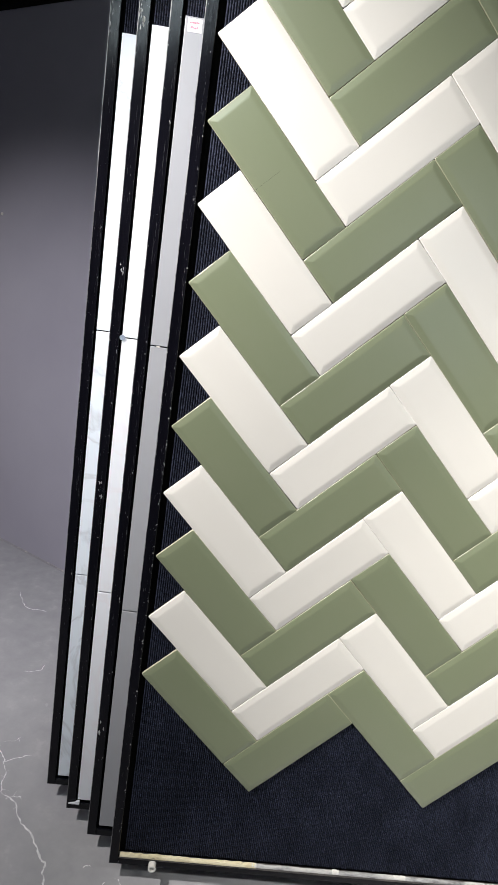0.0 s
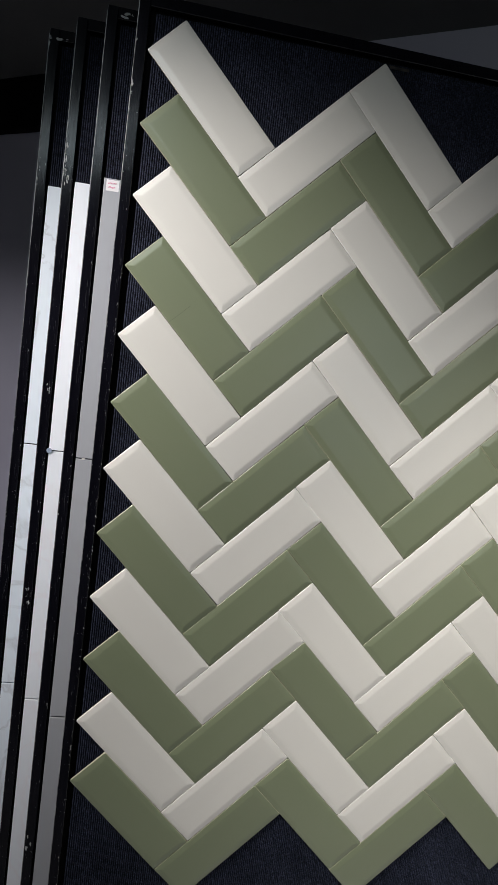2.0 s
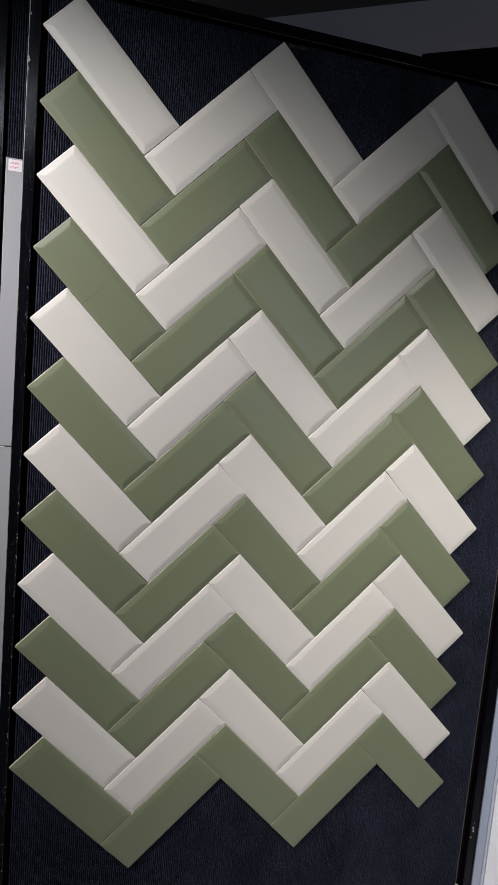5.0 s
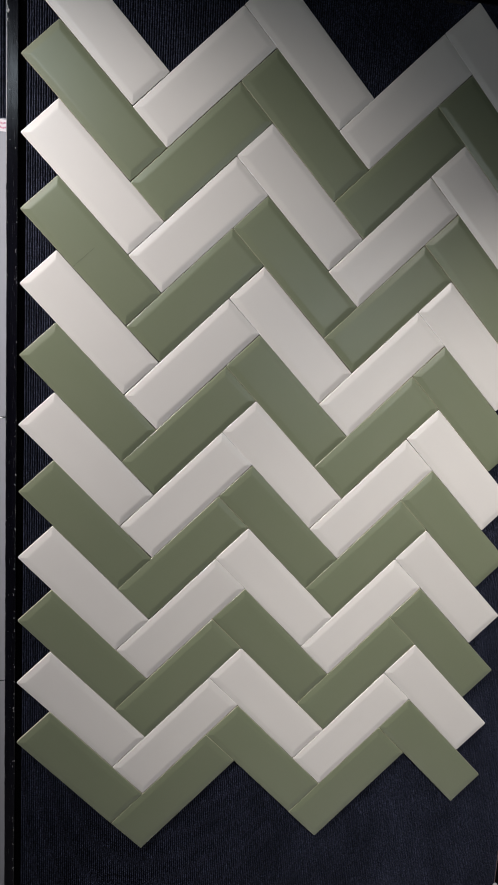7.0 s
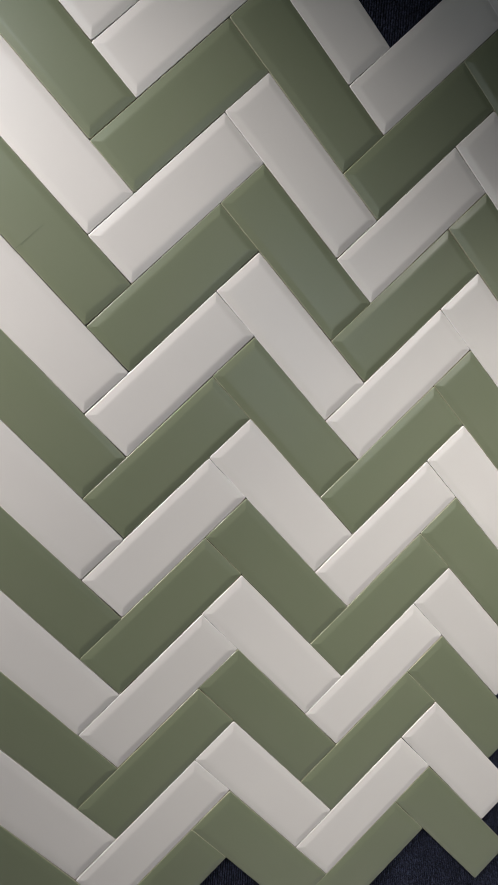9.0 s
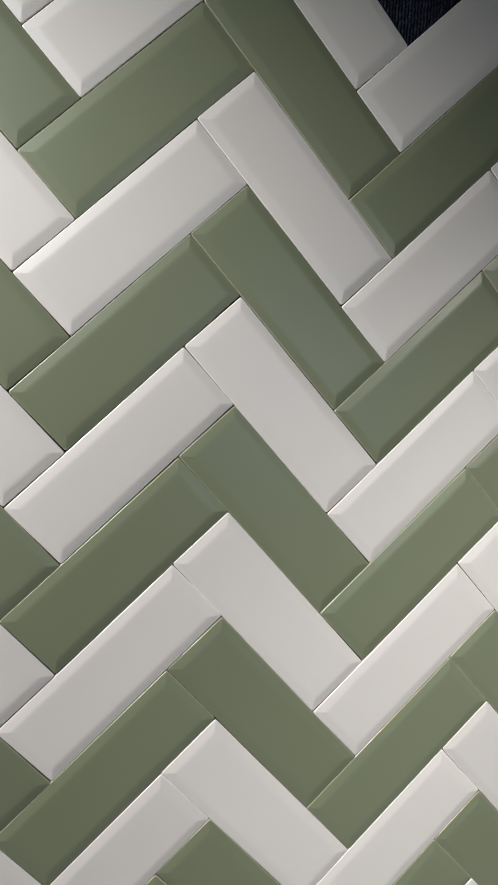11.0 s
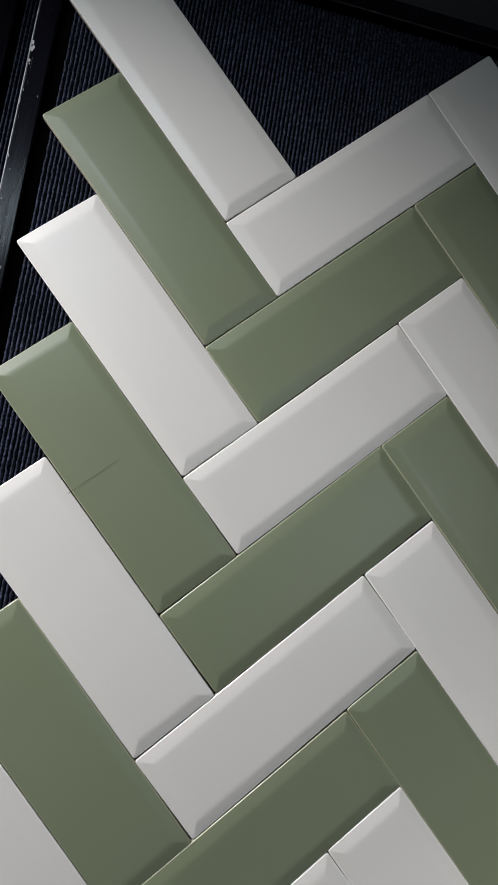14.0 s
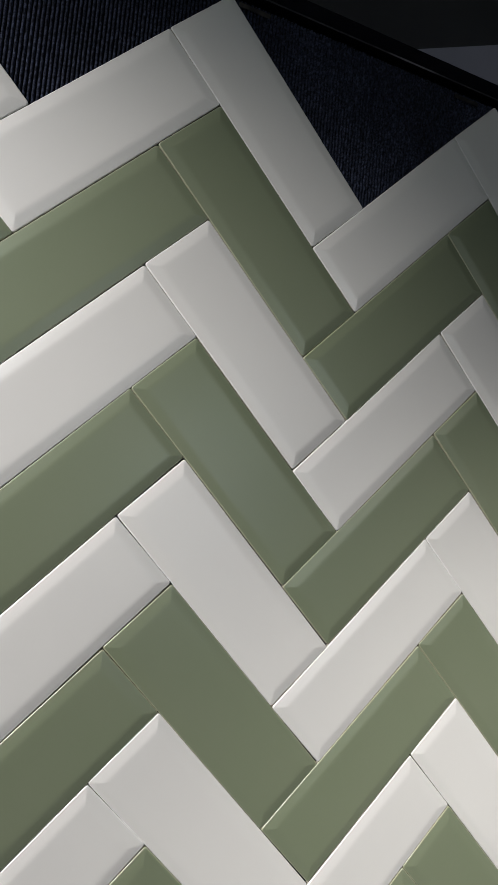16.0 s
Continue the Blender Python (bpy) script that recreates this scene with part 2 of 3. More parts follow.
def part(name, bm, mats, parent, label=""):
    ob = new(name, mesh_of(bm, name, *(mats if isinstance(mats, (list, tuple)) else (mats,))))
    ob.parent = parent
    return tagged(ob, label) if label else ob


def thing(name, m, label, category, group="", kind=""):
    ob = new(name)
    ob.empty_display_size = 0.1
    ob.matrix_world = m
    return tagged(ob, label, category, group, kind)


def box(x0, x1, y0, y1, z0, z1, bevel=0.0, bm=None):
    own = bmesh.new()
    bmesh.ops.create_cube(own, size=1)
    for v in own.verts:
        v.co = ((x0 + x1) / 2 + v.co.x * (x1 - x0), (y0 + y1) / 2 + v.co.y * (y1 - y0), (z0 + z1) / 2 + v.co.z * (z1 - z0))
    if bevel:
        bmesh.ops.bevel(own, geom=own.edges[:], offset=bevel, segments=2, profile=0.5, affect="EDGES")
    if bm is None:
        return own
    me = bpy.data.meshes.new("scratch")
    own.to_mesh(me)
    own.free()
    bm.from_mesh(me)
    bpy.data.meshes.remove(me)
    return bm


def tube(r_out, r_in, length, seg=20):
    """A short tube along y, from y = -length to y = 0."""
    bm = bmesh.new()
    rings = []
    for r, y in ((r_in, -0.35 * length), (r_in, -length), ((r_in + r_out) / 2, -length * 1.04), (r_out, -length), (r_out, 0.0)):
        rings.append([bm.verts.new((r * math.cos(2 * math.pi * i / seg), y, r * math.sin(2 * math.pi * i / seg))) for i in range(seg)])
    for a, c in zip(rings, rings[1:]):
        for i in range(seg):
            bm.faces.new((a[i], a[(i + 1) % seg], c[(i + 1) % seg], c[i]))
    bm.faces.new(rings[0])
    bmesh.ops.recalc_face_normals(bm, faces=bm.faces[:])
    return bm


# ---- the room, which stands at an angle to the boards ----
CORNER = Vector((-0.544, 1.617, -0.03))
ROOM = Matrix.Translation(CORNER) @ Matrix(((0.812, 0.583, 0, 0), (-0.583, 0.812, 0, 0), (0, 0, 1, 0), (0, 0, 0, 1)))
U0, U1, V1, HIGH = -2.6, 4.6, -4.6, 2.66


def structure(name, bm, m, label, category):
    ob = new(name, mesh_of(bm, name, m))
    ob.matrix_world = ROOM
    return tagged(ob, label, category, kind="structure")


floor = structure("floor", box(U0, U1, V1, 0, -0.08, 0), FLOOR, "polished grey marble-look porcelain floor with white veins", "floor")
structure("ceiling", box(U0 - 0.1, U1 + 0.1, V1 - 0.1, 0.1, HIGH, HIGH + 0.1), DARKCEIL, "dark unlit painted showroom ceiling", "ceiling")
structure("wall_north", box(U0 - 0.1, U1 + 0.1, 0, 0.12, -0.08, HIGH), WALL, "plain grey painted wall behind the display rack", "wall")
structure("wall_south", box(U0 - 0.1, U1 + 0.1, V1 - 0.12, V1, -0.08, HIGH), WALL, "plain grey painted showroom wall", "wall")
structure("wall_west", box(U0 - 0.12, U0, V1, 0, -0.08, HIGH), WALL, "plain grey painted showroom wall", "wall")
structure("wall_east", box(U1, U1 + 0.12, V1, 0, -0.08, HIGH), WALL, "plain grey painted showroom wall", "wall")
structure("trim", box(U0, 0.55, -0.06, -0.002, 2.45, HIGH - 0.001, 0.004), BLACK, "black boxed beam near the top of the grey wall", "beam")

CAULK, tree, b = material("crumbly_wall_foot", (0.5, 0.48, 0.45), 0.8)
tree.links.new(ramp(tree, noise_fac(tree, 40, 6, (1, 1, 1), 0.75), [(0.52, (0.36, 0.345, 0.37)), (0.66, (0.62, 0.59, 0.56))]), b.inputs["Base Color"])
bump(tree, b, noise_fac(tree, 90, 5), 0.8, 0.003)
structure("baseboard", box(-1.2, 1.5, -0.006, -0.001, 0.0005, 0.008, 0.002), CAULK, "crumbly pale plaster line along the foot of the wall", "plaster line")


def vein(points, width, twigs=0.35):
    """A ragged vein: a thin ribbon along a broken line."""
    pts = [Vector((x, y, -0.03)) for x, y in points]
    for _ in range(3):
        nxt = [pts[0]]
        for a, c in zip(pts, pts[1:]):
            d = c - a
            nxt += [(a + c) / 2 + Vector((-d.y, d.x, 0)) * random.uniform(-0.16, 0.16), c]
        pts = nxt
    bm = bmesh.new()
    last = None
    for i, p in enumerate(pts):
        d = (pts[min(i + 1, len(pts) - 1)] - pts[max(i - 1, 0)]).normalized()
        w = width * random.uniform(0.25, 1.0) * (0.3 if i in (0, len(pts) - 1) else 1)
        s = Vector((-d.y, d.x, 0)) * w / 2
        row = [bm.verts.new(p + s + Vector((0, 0, 0.0006))), bm.verts.new(p - s + Vector((0, 0, 0.0006)))]
        if last:
            bm.faces.new((last[0], last[1], row[1], row[0]))
        last = row
        if i % 3 == 1 and random.random() < twigs:
            tip = p + (s.normalized() * random.choice((-1, 1)) + d * random.uniform(-0.6, 0.8)) * random.uniform(0.006, 0.022) + Vector((0, 0, 0.0008))
            bm.faces.new([bm.verts.new(q) for q in (p + d * w * 0.3 + Vector((0, 0, 0.0008)), tip, p - d * w * 0.3 + Vector((0, 0, 0.0008)))])
    bmesh.ops.recalc_face_normals(bm, faces=bm.faces[:])
    for f in bm.faces:
        if f.normal.z < 0:
            f.normal_flip()
    return bm


VEINS = []


def floor_vein(width, twigs, *points, mat=VEIN):
    """One white vein of the floor slab, through the given places on it; later ones lie a hair above earlier ones."""
    p = part("vein", vein(points, width, twigs), mat, floor)
    p.matrix_parent_inverse = ROOM.inverted()
    p.location.z = 0.00004 * len(VEINS)
    VEINS.append(p)


# the long crack-like vein, the knot at its end, its tail and fork
floor_vein(0.0060, 0.25, (-0.347, 0.235), (-0.273, 0.146), (-0.217, 0.085), (-0.199, 0.054), (-0.179, 0.035), (-0.180, 0.007), (-0.159, -0.042))
floor_vein(0.0050, 0.5, (-0.159, -0.042), (-0.166, -0.060), (-0.154, -0.063))
floor_vein(0.0060, 0.6, (-0.168, -0.064), (-0.154, -0.063), (-0.139, -0.077), (-0.127, -0.089))
floor_vein(0.0042, 0.3, (-0.127, -0.089), (-0.100, -0.097), (-0.077, -0.125), (-0.049, -0.143), (-0.027, -0.180), (-0.027, -0.204))
floor_vein(0.0052, 0.5, (-0.027, -0.204), (-0.041, -0.226), (-0.030, -0.243))
floor_vein(0.0040, 0.4, (-0.027, -0.204), (-0.008, -0.229))
# the upper branch and its star of short strokes
floor_vein(0.0036, 0.2, (-0.467, 0.495), (-0.444, 0.456), (-0.399, 0.382), (-0.383, 0.346))
floor_vein(0.0050, 0.4, (-0.389, 0.355), (-0.365, 0.371), (-0.318, 0.391))
floor_vein(0.0034, 0.4, (-0.383, 0.346), (-0.366, 0.290), (-0.347, 0.235))
floor_vein(0.0044, 0.2, (-0.489, 0.306), (-0.455, 0.316), (-0.422, 0.334))
floor_vein(0.0036, 0.2, (-0.442, 0.191), (-0.376, 0.210))
floor_vein(0.0036, 0.2, (-0.339, 0.220), (-0.298, 0.236))
floor_vein(0.0038, 0.2, (-0.459, 0.793), (-0.401, 0.814), (-0.399, 0.839))
floor_vein(0.0036, 0.2, (-0.684, 0.782), (-0.613, 0.791))
floor_vein(0.0036, 0.2, (-0.520, 0.560), (-0.500, 0.517))
# in front of the boards
floor_vein(0.0020, 0.2, (0.265, -0.045), (0.315, -0.012), (0.391, 0.022))
floor_vein(0.0018, 0.2, (0.351, -0.175), (0.366, -0.219))
floor_vein(0.0018, 0.2, (0.406, -0.154), (0.432, -0.211))
floor_vein(0.0040, 0.3, (-0.086, 0.032), (-0.080, 0.039), (-0.070, 0.040))
floor_vein(0.0034, 0.3, (-0.030, -0.010), (-0.025, -0.001))
# short flecks scattered beside the long vein, and faint strokes further back
floor_vein(0.0030, 0.4, (0.006, 0.010), (0.014, -0.006))
floor_vein(0.0036, 0.5, (0.063, -0.022), (0.072, -0.031), (0.082, -0.036))
floor_vein(0.0026, 0.3, (0.151, -0.101), (0.166, -0.130))
floor_vein(0.0042, 0.5, (-0.231, -0.157), (-0.217, -0.165))
floor_vein(0.0042, 0.5, (-0.248, -0.218), (-0.238, -0.212))
floor_vein(0.0034, 0.4, (0.046, -0.228), (0.061, -0.218))
floor_vein(0.0030, 0.4, (-0.237, -0.133), (-0.228, -0.121))
floor_vein(0.0040, 0.5, (-0.127, -0.092), (-0.116, -0.100), (-0.107, -0.115))
floor_vein(0.0026, 0.2, (-0.059, -0.134), (-0.022, -0.124))
floor_vein(0.0038, 0.4, (-0.492, 0.525), (-0.467, 0.495))
floor_vein(0.0032, 0.2, (-0.418, 0.433), (-0.369, 0.461))
floor_vein(0.0044, 0.3, (-0.642, 1.349), (-0.595, 1.252), (-0.492, 1.210))
# a dark hairline scratch across the slab
floor_vein(0.0016, 0.0, (-0.300, -0.146), (-0.260, -0.124), (-0.223, -0.108), (-0.186, -0.097), (-0.150, -0.087), (-0.107, -0.076), mat=SCUFF)


# ---- display boards ----
WIDE, TALL, BAR = 1.282, 2.20, 0.022
RIB = 0.0047


def bar(x0, x1, z0, z1, worn=(0, 0), y0=0.0, y1=0.032):
    """A frame bar; the narrow front arris towards worn is pale: wear and painted highlight."""
    bm = box(x0, x1, y0, y1, z0, z1)
    edges = [e for e in bm.edges if all(abs(v.co.y - y0) < 1e-6 for v in e.verts)]
    made = bmesh.ops.bevel(bm, geom=edges, offset=0.0014, segments=1, affect="EDGES")
    for f in made["faces"]:
        f.material_index = 1 if worn[0] * f.normal.x + worn[1] * f.normal.z > 0.3 else 0
    return bm


def ribbed_mat(x0, x1, z0, z1, y, rows):
    """A mat of upright looped ribs side by side; with many rows the loops are crinkled along each rib."""
    gen = np.random.default_rng(11)
    n = int((x1 - x0) / RIB)
    at = np.array([0.0, 0.26, 0.36, 0.62, 0.90])
    deep = np.array([0.0038, 0.0038, 0.0008, 0.0, 0.0008])
    xs = (x0 + (np.arange(n)[:, None] + at) * (x1 - x0) / n).ravel()
    ys = y + np.tile(deep, n)
    zs = np.linspace(z0, z1, rows + 1)
    grid = np.zeros((len(zs), len(xs), 3))
    grid[..., 0], grid[..., 1], grid[..., 2] = xs, ys, zs[:, None]
    if rows > 50:
        crest = np.tile(at > 0.3, n)
        loops = gen.normal(size=(len(zs), n)).repeat(5, axis=1)
        lean = gen.normal(size=(len(zs), n)).repeat(5, axis=1)
        grid[..., 1] += np.where(crest, 0.0007 * np.clip(loops, -2, 2), 0) + 0.0002
        grid[..., 0] += np.where(crest, 0.00022 * np.clip(lean, -2, 2), 0)
        grid[1:-1, :, 2] += 0.0006 * gen.normal(size=(len(zs) - 2, len(xs))).clip(-1, 1)
    r, c = len(zs), len(xs)
    k = (np.arange(r - 1)[:, None] * c + np.arange(c - 1)).ravel()
    faces = np.stack([k, k + 1, k + c + 1, k + c], 1)
    me = bpy.data.meshes.new("ribbed_mat")
    me.from_pydata(grid.reshape(-1, 3).tolist(), [], faces.tolist())
    me.polygons.foreach_set("use_smooth", np.ones(len(faces), bool))
    # valley faces take flat black: shade between the ribs put into the colour
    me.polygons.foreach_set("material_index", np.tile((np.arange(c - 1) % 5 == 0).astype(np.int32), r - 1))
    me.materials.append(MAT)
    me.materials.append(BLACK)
    return me


def chips(rng, x0, x1, z0, z1, count, size, y=-0.0004, tall=1.0):
    """Flakes where the paint has come off: small ragged many-sided patches just proud of a frame's face."""
    bm = bmesh.new()
    for _ in range(count):
        cx, cz, s = rng.uniform(x0, x1), rng.uniform(z0, z1), size * rng.uniform(0.25, 1.0)
        ring = []
        for i in range(9):
            a, r = 2 * math.pi * i / 9, s * rng.uniform(0.35, 1.0)
            ring.append(bm.verts.new((min(max(cx + 0.55 * r * math.cos(a), 0.0003), WIDE), y, cz + tall * r * math.sin(a))))
        bm.faces.new(ring)
    bmesh.ops.recalc_face_normals(bm, faces=bm.faces[:])
    for f in bm.faces:
        if f.normal.y > 0:
            f.normal_flip()
    return bm


def board(m, label, group="hinged display boards", frame_mats=(PAINT, WORN_HIGHLIGHT), rows=8, inset=0.028):
    """A hinged display board: black frame, ribbed mat, hinge pins. Its origin is the lower free corner of the front."""
    b = thing("display_board", m, label, "display board", group)
    part("side_bar", bar(0, BAR, 0, TALL, (-1, 0)), frame_mats, b)
    part("side_bar", bar(WIDE - BAR, WIDE, 0, TALL), frame_mats, b)
    # bright upper arris: bare metal and a highlight painted as one strip
    part("worn_edge", box(-0.0004, 0.0006, -0.0004, 0.004, 1.60, TALL - 0.012), RUBBED, b, "arris rubbed to bare metal, with a painted highlight")
    if frame_mats[0] is PAINT:
        wear = random.Random(int(1000 * m.translation.y) + 17)
        for x0, x1, z0, z1, count, size, tall in ((0.002, 0.020, 0.1, 2.1, 40, 0.0005, 22), (0.012, 0.0215, 0.8, 1.9, 40, 0.0005, 45), (0.004, 0.018, 0.2, 1.6, 10, 0.0011, 5)):
            tagged(part("scratch", chips(wear, x0, x1, z0, z1, count, size, -0.0003, tall), SCRATCH, b), kind="stuff")
    part("top_bar", bar(BAR + 0.0005, WIDE - BAR - 0.0005, TALL - 0.024, TALL, (0, -1)), (frame_mats[0], DIM), b)
    part("bottom_bar", bar(BAR + 0.0005, WIDE - BAR - 0.0005, 0, 0.02), frame_mats, b)
    part("backing", box(BAR, WIDE - BAR, 0.018, 0.030, 0.02, TALL - 0.024), BLACK, b)
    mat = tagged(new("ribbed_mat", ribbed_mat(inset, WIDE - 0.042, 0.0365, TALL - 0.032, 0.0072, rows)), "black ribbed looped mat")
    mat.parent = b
    part("mat_sheet", box(inset, WIDE - 0.042, 0.0125, 0.0175, 0.0365, TALL - 0.032), BLACK, b)
    for z0, z1 in ((-0.046, 0.0), (TALL, TALL + 0.06)):
        pin = bmesh.new()
        bmesh.ops.create_cone(pin, cap_ends=True, segments=12, radius1=0.007, radius2=0.007, depth=z1 - z0)
        bmesh.ops.translate(pin, verts=pin.verts[:], vec=(WIDE - 0.012, 0.016, (z0 + z1) / 2))
        part("hinge_pin", pin, BLACK, b)
    return b


def ragged_strip(x0, x1, y0, y1, z0, z1, rough, seed):
    """A strip along x whose upper and front edges are torn and uneven."""
    rng = random.Random(seed)
    n = max(6, int((x1 - x0) / 0.006))
    bm, last, drift = bmesh.new(), None, 0.0
    for i in range(n + 1):
        x = x0 + (x1 - x0) * i / n
        drift = 0.8 * drift + rng.uniform(-1, 1) * rough * 0.5
        tear = rough * 1.6 * rng.random() if rng.random() < 0.08 else 0.0
        top = z1 + drift + rng.uniform(-0.25, 0.25) * rough - tear
        low = z0 + rng.uniform(0.0, 0.25) * rough
        out = y0 - 0.25 * drift
        ring = [bm.verts.new(p) for p in ((x, y1, low), (x, out, low), (x, out - 0.0003, (low + top) / 2), (x, out + 0.0009, top), (x, y1, top - 0.0004))]
        if last:
            for k in range(5):
                bm.faces.new((last[k], last[(k + 1) % 5], ring[(k + 1) % 5], ring[k]))
        else:
            bm.faces.new(ring)
        last = ring
    bm.faces.new(last)
    bmesh.ops.recalc_face_normals(bm, faces=bm.faces[:])
    return bm


def ledge(b):
    part("ledge", box(BAR + 0.001, WIDE - BAR - 0.001, -0.003, 0.012, 0.0205, 0.0272, 0.001), GRIME, b, "grimy brown-grey ledge")
    part("tape_strip", ragged_strip(BAR + 0.003, 0.355, -0.0046, 0.0036, 0.0268, 0.0345, 0.0026, 3), TAPE_PALE, b, "torn strip of yellowed tape")
    part("lip", ragged_strip(0.3556, WIDE - BAR - 0.001, -0.0036, 0.0030, 0.0270, 0.0345, 0.0014, 8), LEDGE, b, "worn lip with flaking grey paint")
    for x, w, seed in ((0.345, 0.012, 1), (0.545, 0.016, 2), (0.700, 0.030, 4)):
        part("plaster_crumb", ragged_strip(x, x + w, -0.0052, 0.002, 0.0300, 0.0372, 0.0022, seed), PLASTIC, b, "white crumb of plaster")


FRONT = pose(-0.022, -0.002, 0.03)
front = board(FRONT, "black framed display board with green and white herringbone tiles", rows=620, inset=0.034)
ledge(front)
part("mat_edge", box(WIDE - 0.0418, WIDE - 0.0406, 0.0068, 0.0125, 0.0365, TALL - 0.032), FRAY, front, "pinkish grey frayed mat edge")
flakes = random.Random(5)
for x0, x1, z0, z1, count, size in ((0.0, 0.004, 2.0, 2.03, 4, 0.006), (0.0, 0.003, 2.08, 2.11, 3, 0.006), (0.002, 0.018, 0.9, 1.6, 6, 0.0013), (0.0, 0.02, 1.6, 1.9, 4, 0.0013), (0.0185, 0.0218, 0.1, 1.7, 60, 0.0024), (WIDE - 0.018, WIDE - 0.008, 0.20, 0.26, 5, 0.007)):
    tagged(part("paint_chip", chips(flakes, x0, x1, z0, z1, count, size), CHIP, front), kind="stuff")
for x0, x1, z0, z1, count, size, tall in ((0.0170, 0.0216, 0.08, 2.0, 46, 0.0011, 3.5), (0.0004, 0.0030, 0.3, 2.05, 34, 0.0012, 2.5), (0.003, 0.019, 0.1, 2.1, 40, 0.0007, 1.4)):
    tagged(part("paint_chip", chips(flakes, x0, x1, z0, z1, count, size, -0.0005, tall), CHIP, front), kind="stuff")
knob = bmesh.new()
bmesh.ops.create_uvsphere(knob, u_segments=12, v_segments=8, radius=0.007)
knob = part("screw_head", knob, CHIP, front, "small dull grey screw head")
knob.location = (WIDE - 0.04, 0.004, 0.052)
stop = part("stopper", tube(0.0095, 0.0055, 0.016), PLASTIC, front, "white plastic tube stopper")
stop.location = (0.105, -0.0005, 0.010)

# boards behind the front one
SHIFT = (-0.070, 0.0755)
BOARD_CHIPS = (
    ((0.004, 0.018, 0.30, 0.34, 5, 0.005, 1.6), (0.032, 0.048, 2.178, 2.190, 4, 0.020, 0.22), (0.050, 0.056, 2.182, 2.190, 2, 0.006, 0.8), (0.002, 0.018, 0.5, 1.7, 4, 0.0013, 1.0), (0.0190, 0.0218, 0.4, 1.8, 10, 0.002, 1.6)),
    ((0.001, 0.007, 1.83, 1.93, 20, 0.0035, 2.4), (0.006, 0.012, 1.845, 1.875, 7, 0.0055, 1.5), (0.006, 0.018, 1.375, 1.405, 6, 0.0045, 1.7), (0.005, 0.016, 0.87, 0.93, 7, 0.004, 1.8), (0.002, 0.018, 0.4, 1.7, 4, 0.0014, 1.0)),
    ((0.002, 0.006, 2.15, 2.195, 4, 0.006, 2.2), (0.016, 0.042, 2.176, 2.182, 5, 0.016, 0.24), (0.0, 0.004, 1.1, 1.3, 3, 0.004, 1.5), (0.0, 0.006, 1.84, 1.93, 9, 0.003, 2.5)),
)
SLAB_Z = ((0.032, 0.632), (0.635, 1.242), (1.245, 1.853))
for i, (mat, label) in enumerate(((SLAB_GREY, "black framed display board with plain grey slabs"), (SLAB_WHITE, "black framed display board with plain white slabs"), (SLAB_MARBLE, "black framed display board with white marble slabs"))):
    b = board(pose(-0.0205 + SHIFT[0] * (i + 1), -0.002 + SHIFT[1] * (i + 1), 0.03), label)
    for z0, z1 in SLAB_Z:
        s = part("slab", box(0.0282, WIDE - 0.045, -0.001, 0.0068, z0, z1, 0.001), mat, b)
    if i == 0:
        tag = part("label", box(0.0335, 0.0605, -0.0016, -0.0012, 1.827, 1.850), PAPER, s, "small white paper label")
        for z, widths in ((1.8415, (0.0022, 0.0012, 0.003, 0.0016, 0.0026, 0.002)), (1.8330, (0.0016, 0.0034, 0.0014, 0.0028, 0.0024))):
            x = 0.0375
            for n, w in enumerate(widths):
                drop = 0.0007 * ((n * 5) % 3)
                part("label_bar", box(x, x + w, -0.0021, -0.0017, z + drop - 0.0006, z + 0.0020 + 0.0005 * (n % 2) + drop), PINK, tag)
                x += w + 0.0009
        part("plaster_crumb", ragged_strip(0.041, 0.048, -0.0022, -0.0002, 1.2412, 1.2445, 0.0012, 6), PLASTIC, b, "white crumb of plaster")
    for x0, x1, z0, z1, count, size, tall in BOARD_CHIPS[i]:
        tagged(part("paint_chip", chips(flakes, x0, x1, z0, z1, count, size, -0.0004, tall), CHIP, b), kind="stuff")
    for x0, x1, z0, z1, count, size, tall in ((0.0004, 0.0030, 0.2, 2.0, 20, 0.0013, 2.6), (0.003, 0.020, 0.1, 2.1, 20, 0.0008, 1.6), (0.0180, 0.0217, 0.2, 1.9, 16, 0.0012, 3.0)):
        tagged(part("paint_chip", chips(flakes, x0, x1, z0, z1, count, size, -0.0005, tall), CHIP, b), kind="stuff")
    if i == 1:
        bm = bmesh.new()
        shard = [[bm.verts.new((x, y, z)) for x, z in ((0.006, 0.0215), (0.034, 0.0205), (0.0345, 0.0315), (0.026, 0.030), (0.022, 0.026))] for y in (-0.0065, -0.0025)]
        bm.faces.new(shard[0])
        bm.faces.new(list(reversed(shard[1])))
        for a in range(5):
            bm.faces.new((shard[0][a], shard[1][a], shard[1][(a + 1) % 5], shard[0][(a + 1) % 5]))
        bmesh.ops.recalc_face_normals(bm, faces=bm.faces[:])
        part("shard", bm, SLAB_WHITE, b, "broken white corner of a slab")
        screw = part("plug", tube(0.0062, 0.003, 0.003, 16), ALU, b, "round pale grey plug")
        screw.location = (0.0295, -0.0012, 1.2435)

# a board swung round to the other side
swung = board(pose(1.264, -0.006, 0.03, 0, 0, -22), "display board with white slabs swung aside on its hinge", frame_mats=(ALU, ALU))
for z0, z1 in SLAB_Z:
    part("slab", box(0.0315, WIDE - 0.045, -0.001, 0.0068, z0, z1, 0.001), SLAB_WHITE, swung)
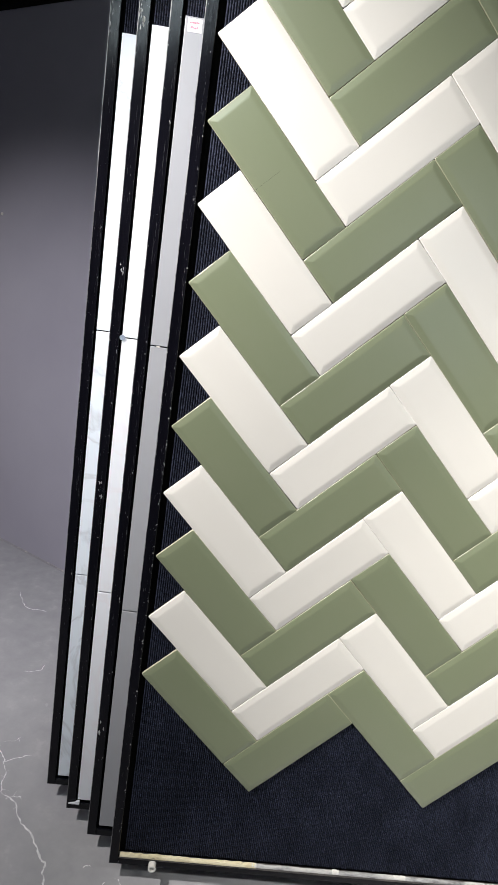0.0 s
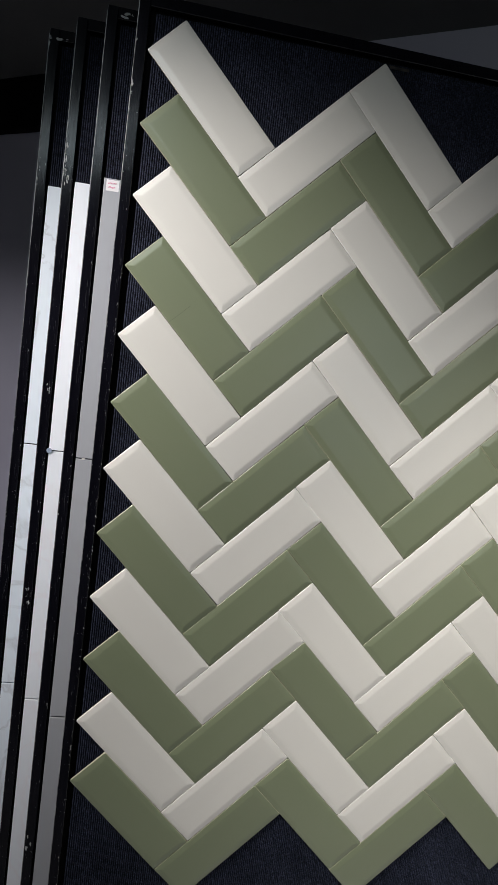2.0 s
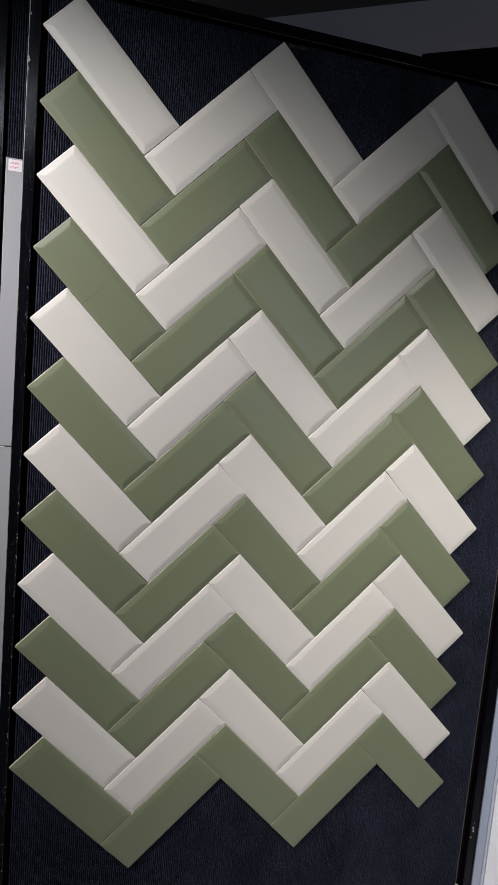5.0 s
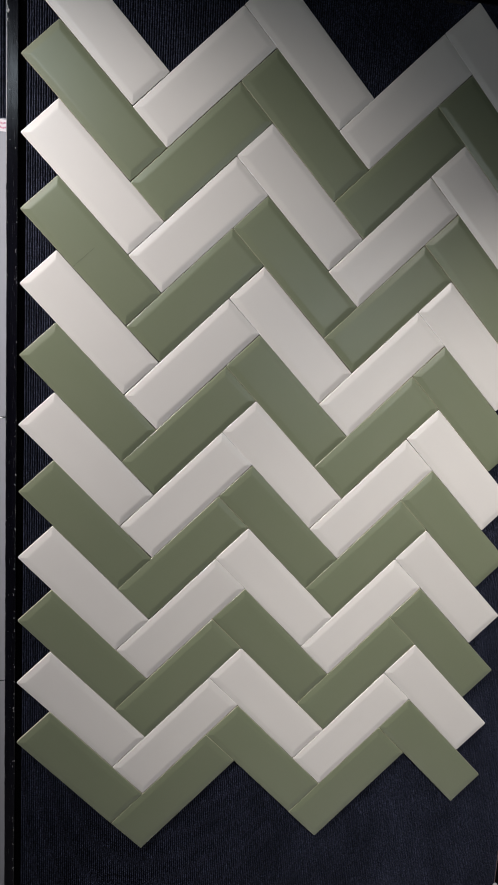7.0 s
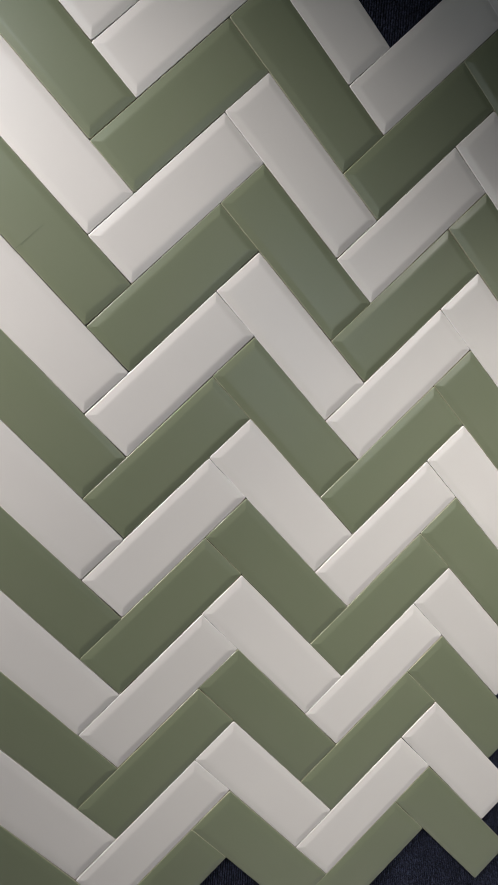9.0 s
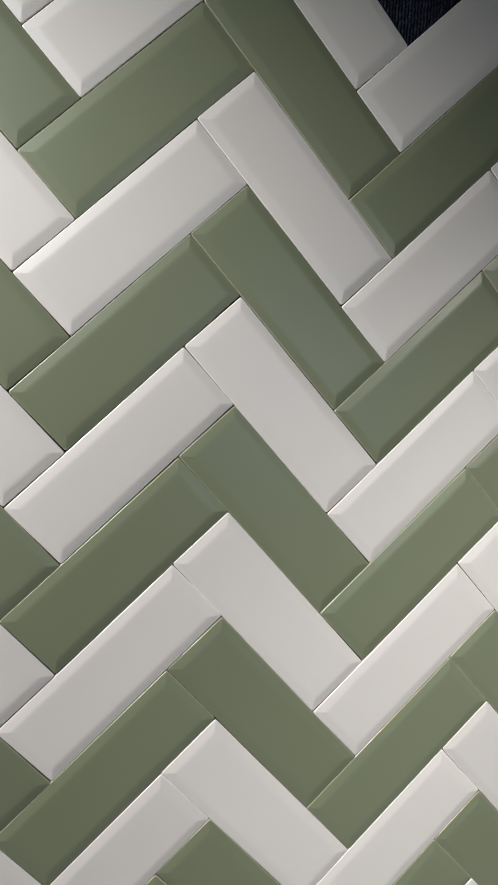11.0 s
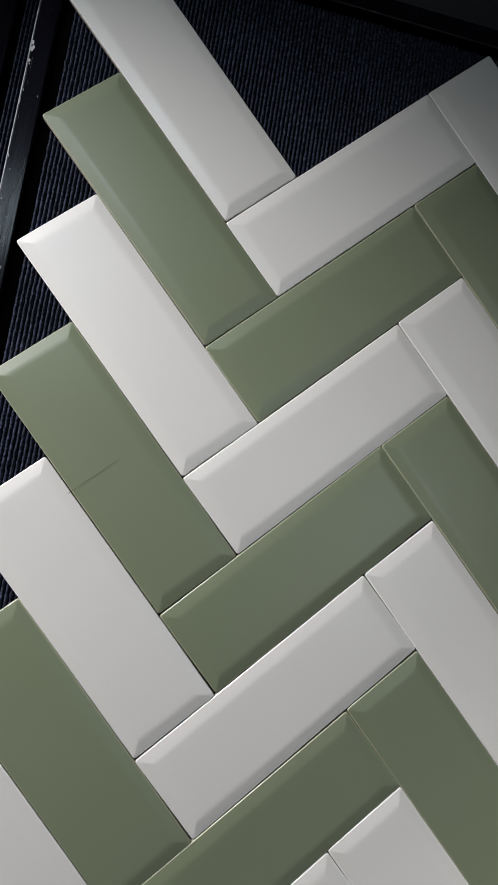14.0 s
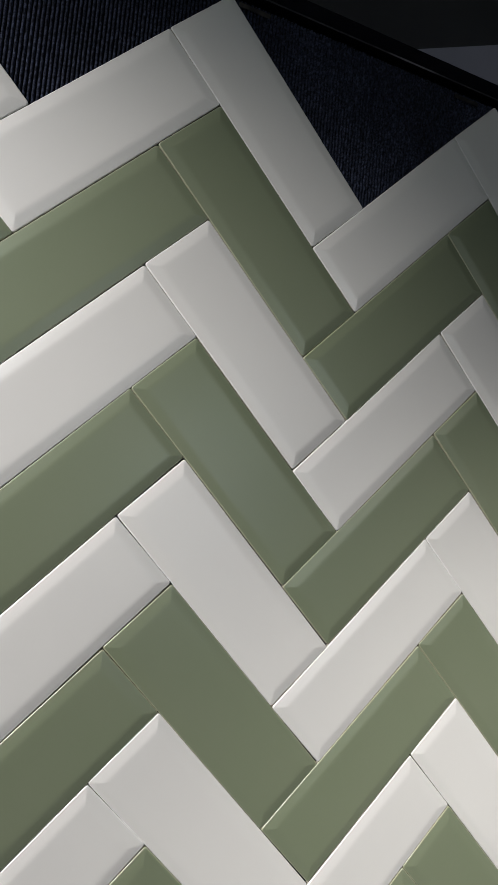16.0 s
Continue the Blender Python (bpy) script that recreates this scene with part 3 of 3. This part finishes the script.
part("inner_strip", box(BAR + 0.0006, 0.0302, 0.0004, 0.0068, 0.021, TALL - 0.0245, 0.0012), ALU_PALE, swung, "pale blue-grey inner strip of the frame")

# ---- hinge rack ----
rack = thing("hinge_rack", pose(1.1, 0.262, -0.03, 0, 0, -37), "black steel rack that carries the hinged boards", "rack")
part("top_rail", box(-0.12, 1.1, -0.03, 0.03, 2.315, 2.43, 0.003), BLACK, rack)
part("bottom_rail", box(-0.12, 1.1, -0.03, 0.03, 0.0, 0.012, 0.002), BLACK, rack)
part("post", box(-0.12, -0.08, -0.02, 0.02, 0.0125, 2.3145, 0.003), BLACK, rack)
part("post", box(1.06, 1.1, -0.02, 0.02, 0.0125, 2.3145, 0.003), BLACK, rack)

plug = new("wall_plug", mesh_of(tube(0.007, 0.003, 0.004, 12), "wall_plug", PLASTIC))
plug.matrix_world = ROOM @ pose(-0.56, -0.0005, 1.60)
tagged(plug, "tiny white plastic plug in the grey wall", "wall plug")

# ---- stack of oak sample boards hung flat on the wall ----
STACK = ROOM @ pose(-0.658, -0.001, 0)
back = new("backing_panel", mesh_of(box(-0.9, 0.0, -0.010, -0.001, 0.05, 1.768, 0.001), "backing_panel", BLACK))
back.matrix_world = STACK
tagged(back, "thin black backing panel fixed to the grey wall", "panel")
plinth = new("plinth", mesh_of(box(-0.9, 0.004, -0.30, -0.0105, 0.0, 0.125, 0.012), "plinth", PLINTH))
plinth.matrix_world = STACK
tagged(plinth, "low dark brown plinth under the oak sample boards", "plinth")
v = -0.0105
for i, thick in enumerate((0.018, 0.030, 0.012, 0.034, 0.016, 0.030, 0.012, 0.036, 0.018, 0.030, 0.014, 0.034)):
    sample = new("sample_board", mesh_of(box(-0.9, -0.003 - 0.006 * ((i * 3) % 4) / 3, -thick + 0.0045, 0, 0.1255, 1.768 + 0.005 * ((i * 5) % 4), 0.0016), "sample_board", WOOD))
    sample.matrix_world = STACK @ pose(0, v, 0)
    tagged(sample, "tall oak-coloured wooden sample board stacked against the wall", "sample board", "stack of oak sample boards")
    v -= thick

# ---- herringbone tiles ----
STEP = 0.1004
H = STEP / math.sqrt(2)
TW, TL = 0.0997, 0.3009
HX, HZ = H * 0.9955, H + 0.00035
ZERO = Vector((0.003, 0.0, 2.1245))
LEAN = math.degrees(math.atan2(HZ, HX))


def tile_mesh(name, mat, rim):
    """A bevelled wall tile, lying in x-z with its face towards -y: thin sides, a sloped border, a flat field."""
    bm = bmesh.new()
    rings = []
    for inset, out, r in ((0.0003, 0.0, 0.0027), (0.0, 0.0006, 0.0027), (0.0, 0.0046, 0.0027), (0.0003, 0.0055, 0.0027), (0.0010, 0.0061, 0.0024), (0.0104, 0.0079, 0.0009), (0.0124, 0.00825, 0.0008), (0.0146, 0.00845, 0.0008), (0.0170, 0.0085, 0.0008)):
        x, z = TL / 2 - inset - r, TW / 2 - inset - r
        ring = []
        for cx, cz, start in ((-x, -z, 180), (x, -z, 270), (x, z, 0), (-x, z, 90)):
            for a in (0, 30, 60, 90):
                ring.append(bm.verts.new((cx + r * math.cos(radians(start + a)), -out, cz + r * math.sin(radians(start + a)))))
        rings.append(ring)
    for n, (a, c) in enumerate(zip(rings, rings[1:])):
        for i in range(16):
            f = bm.faces.new((a[i], a[(i + 1) % 16], c[(i + 1) % 16], c[i]))
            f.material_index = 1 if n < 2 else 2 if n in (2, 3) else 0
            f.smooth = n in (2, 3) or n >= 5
    bm.faces.new(rings[-1])
    back = bm.faces.new(list(reversed(rings[0])))
    back.material_index = 1
    bmesh.ops.recalc_face_normals(bm, faces=bm.faces[:])
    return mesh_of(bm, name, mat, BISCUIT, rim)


TILES = {"white": tile_mesh("white_tile", WHITE, WHITE_RIM), "green": tile_mesh("green_tile", GREEN, GREEN_RIM)}
back_to_board = FRONT.inverted()
rng = random.Random(7)
for k in range(12):
    for col in range(5):
        falls = col % 2 == 0
        if falls:
            tip = Vector((6 * HX * (col // 2), 0, -2 * HZ * k))
            centre = tip + Vector((2 * HX, 0, -HZ))
        else:
            tip = Vector((6 * HX * (col // 2) + 3 * HX, 0, -3 * HZ - 2 * HZ * k))
            centre = tip + Vector((2 * HX, 0, HZ))
        place = ZERO + centre + Vector((rng.uniform(-0.0004, 0.0004), 0.0054 + rng.uniform(-0.0003, 0.0), rng.uniform(-0.0004, 0.0004)))
        tile = new("tile", TILES["green" if k % 2 else "white"])
        tile.parent = front
        turn = (LEAN if falls else -LEAN) + rng.uniform(-0.22, 0.22)
        seat = back_to_board @ pose(*place, rng.uniform(-0.15, 0.15), turn, rng.uniform(-0.15, 0.15))
        tile.matrix_local = seat
        if falls and col == 0 and k == 3:
            cracked, cracked_seat = tile, seat.copy()

# hairline crack in the glaze of one green tile
bm = bmesh.new()
pts = []
for i in range(11):
    s = 0.0025 + 0.0045 * i
    rise = min(1.0, max(0.0, (s * 1.41 - 0.001) / 0.013))
    pts.append(Vector((0.1005 + s + 0.0002 * math.sin(2.3 * i), -0.0012 - 0.0026 * rise, 1.5875 + s * 0.97 + 0.0003 * math.cos(1.7 * i))))
for a, c in zip(pts, pts[1:]):
    side = Vector((-0.00013, 0, 0.00013))
    bm.faces.new([bm.verts.new(p) for p in (a - side, c - side, c + side, a + side)])
crack = part("hairline_crack", bm, CRACK, cracked, "thin dark hairline crack")
crack.matrix_parent_inverse = (FRONT @ cracked_seat).inverted()

# glue smears under the top bar
for x in (0.52, 0.86):
    part("glue_smear", box(x + 0.012, x + 0.055, 0.0058, 0.0064, 2.158, 2.164, 0.0002), TAPE, front, "dried brown glue smear")
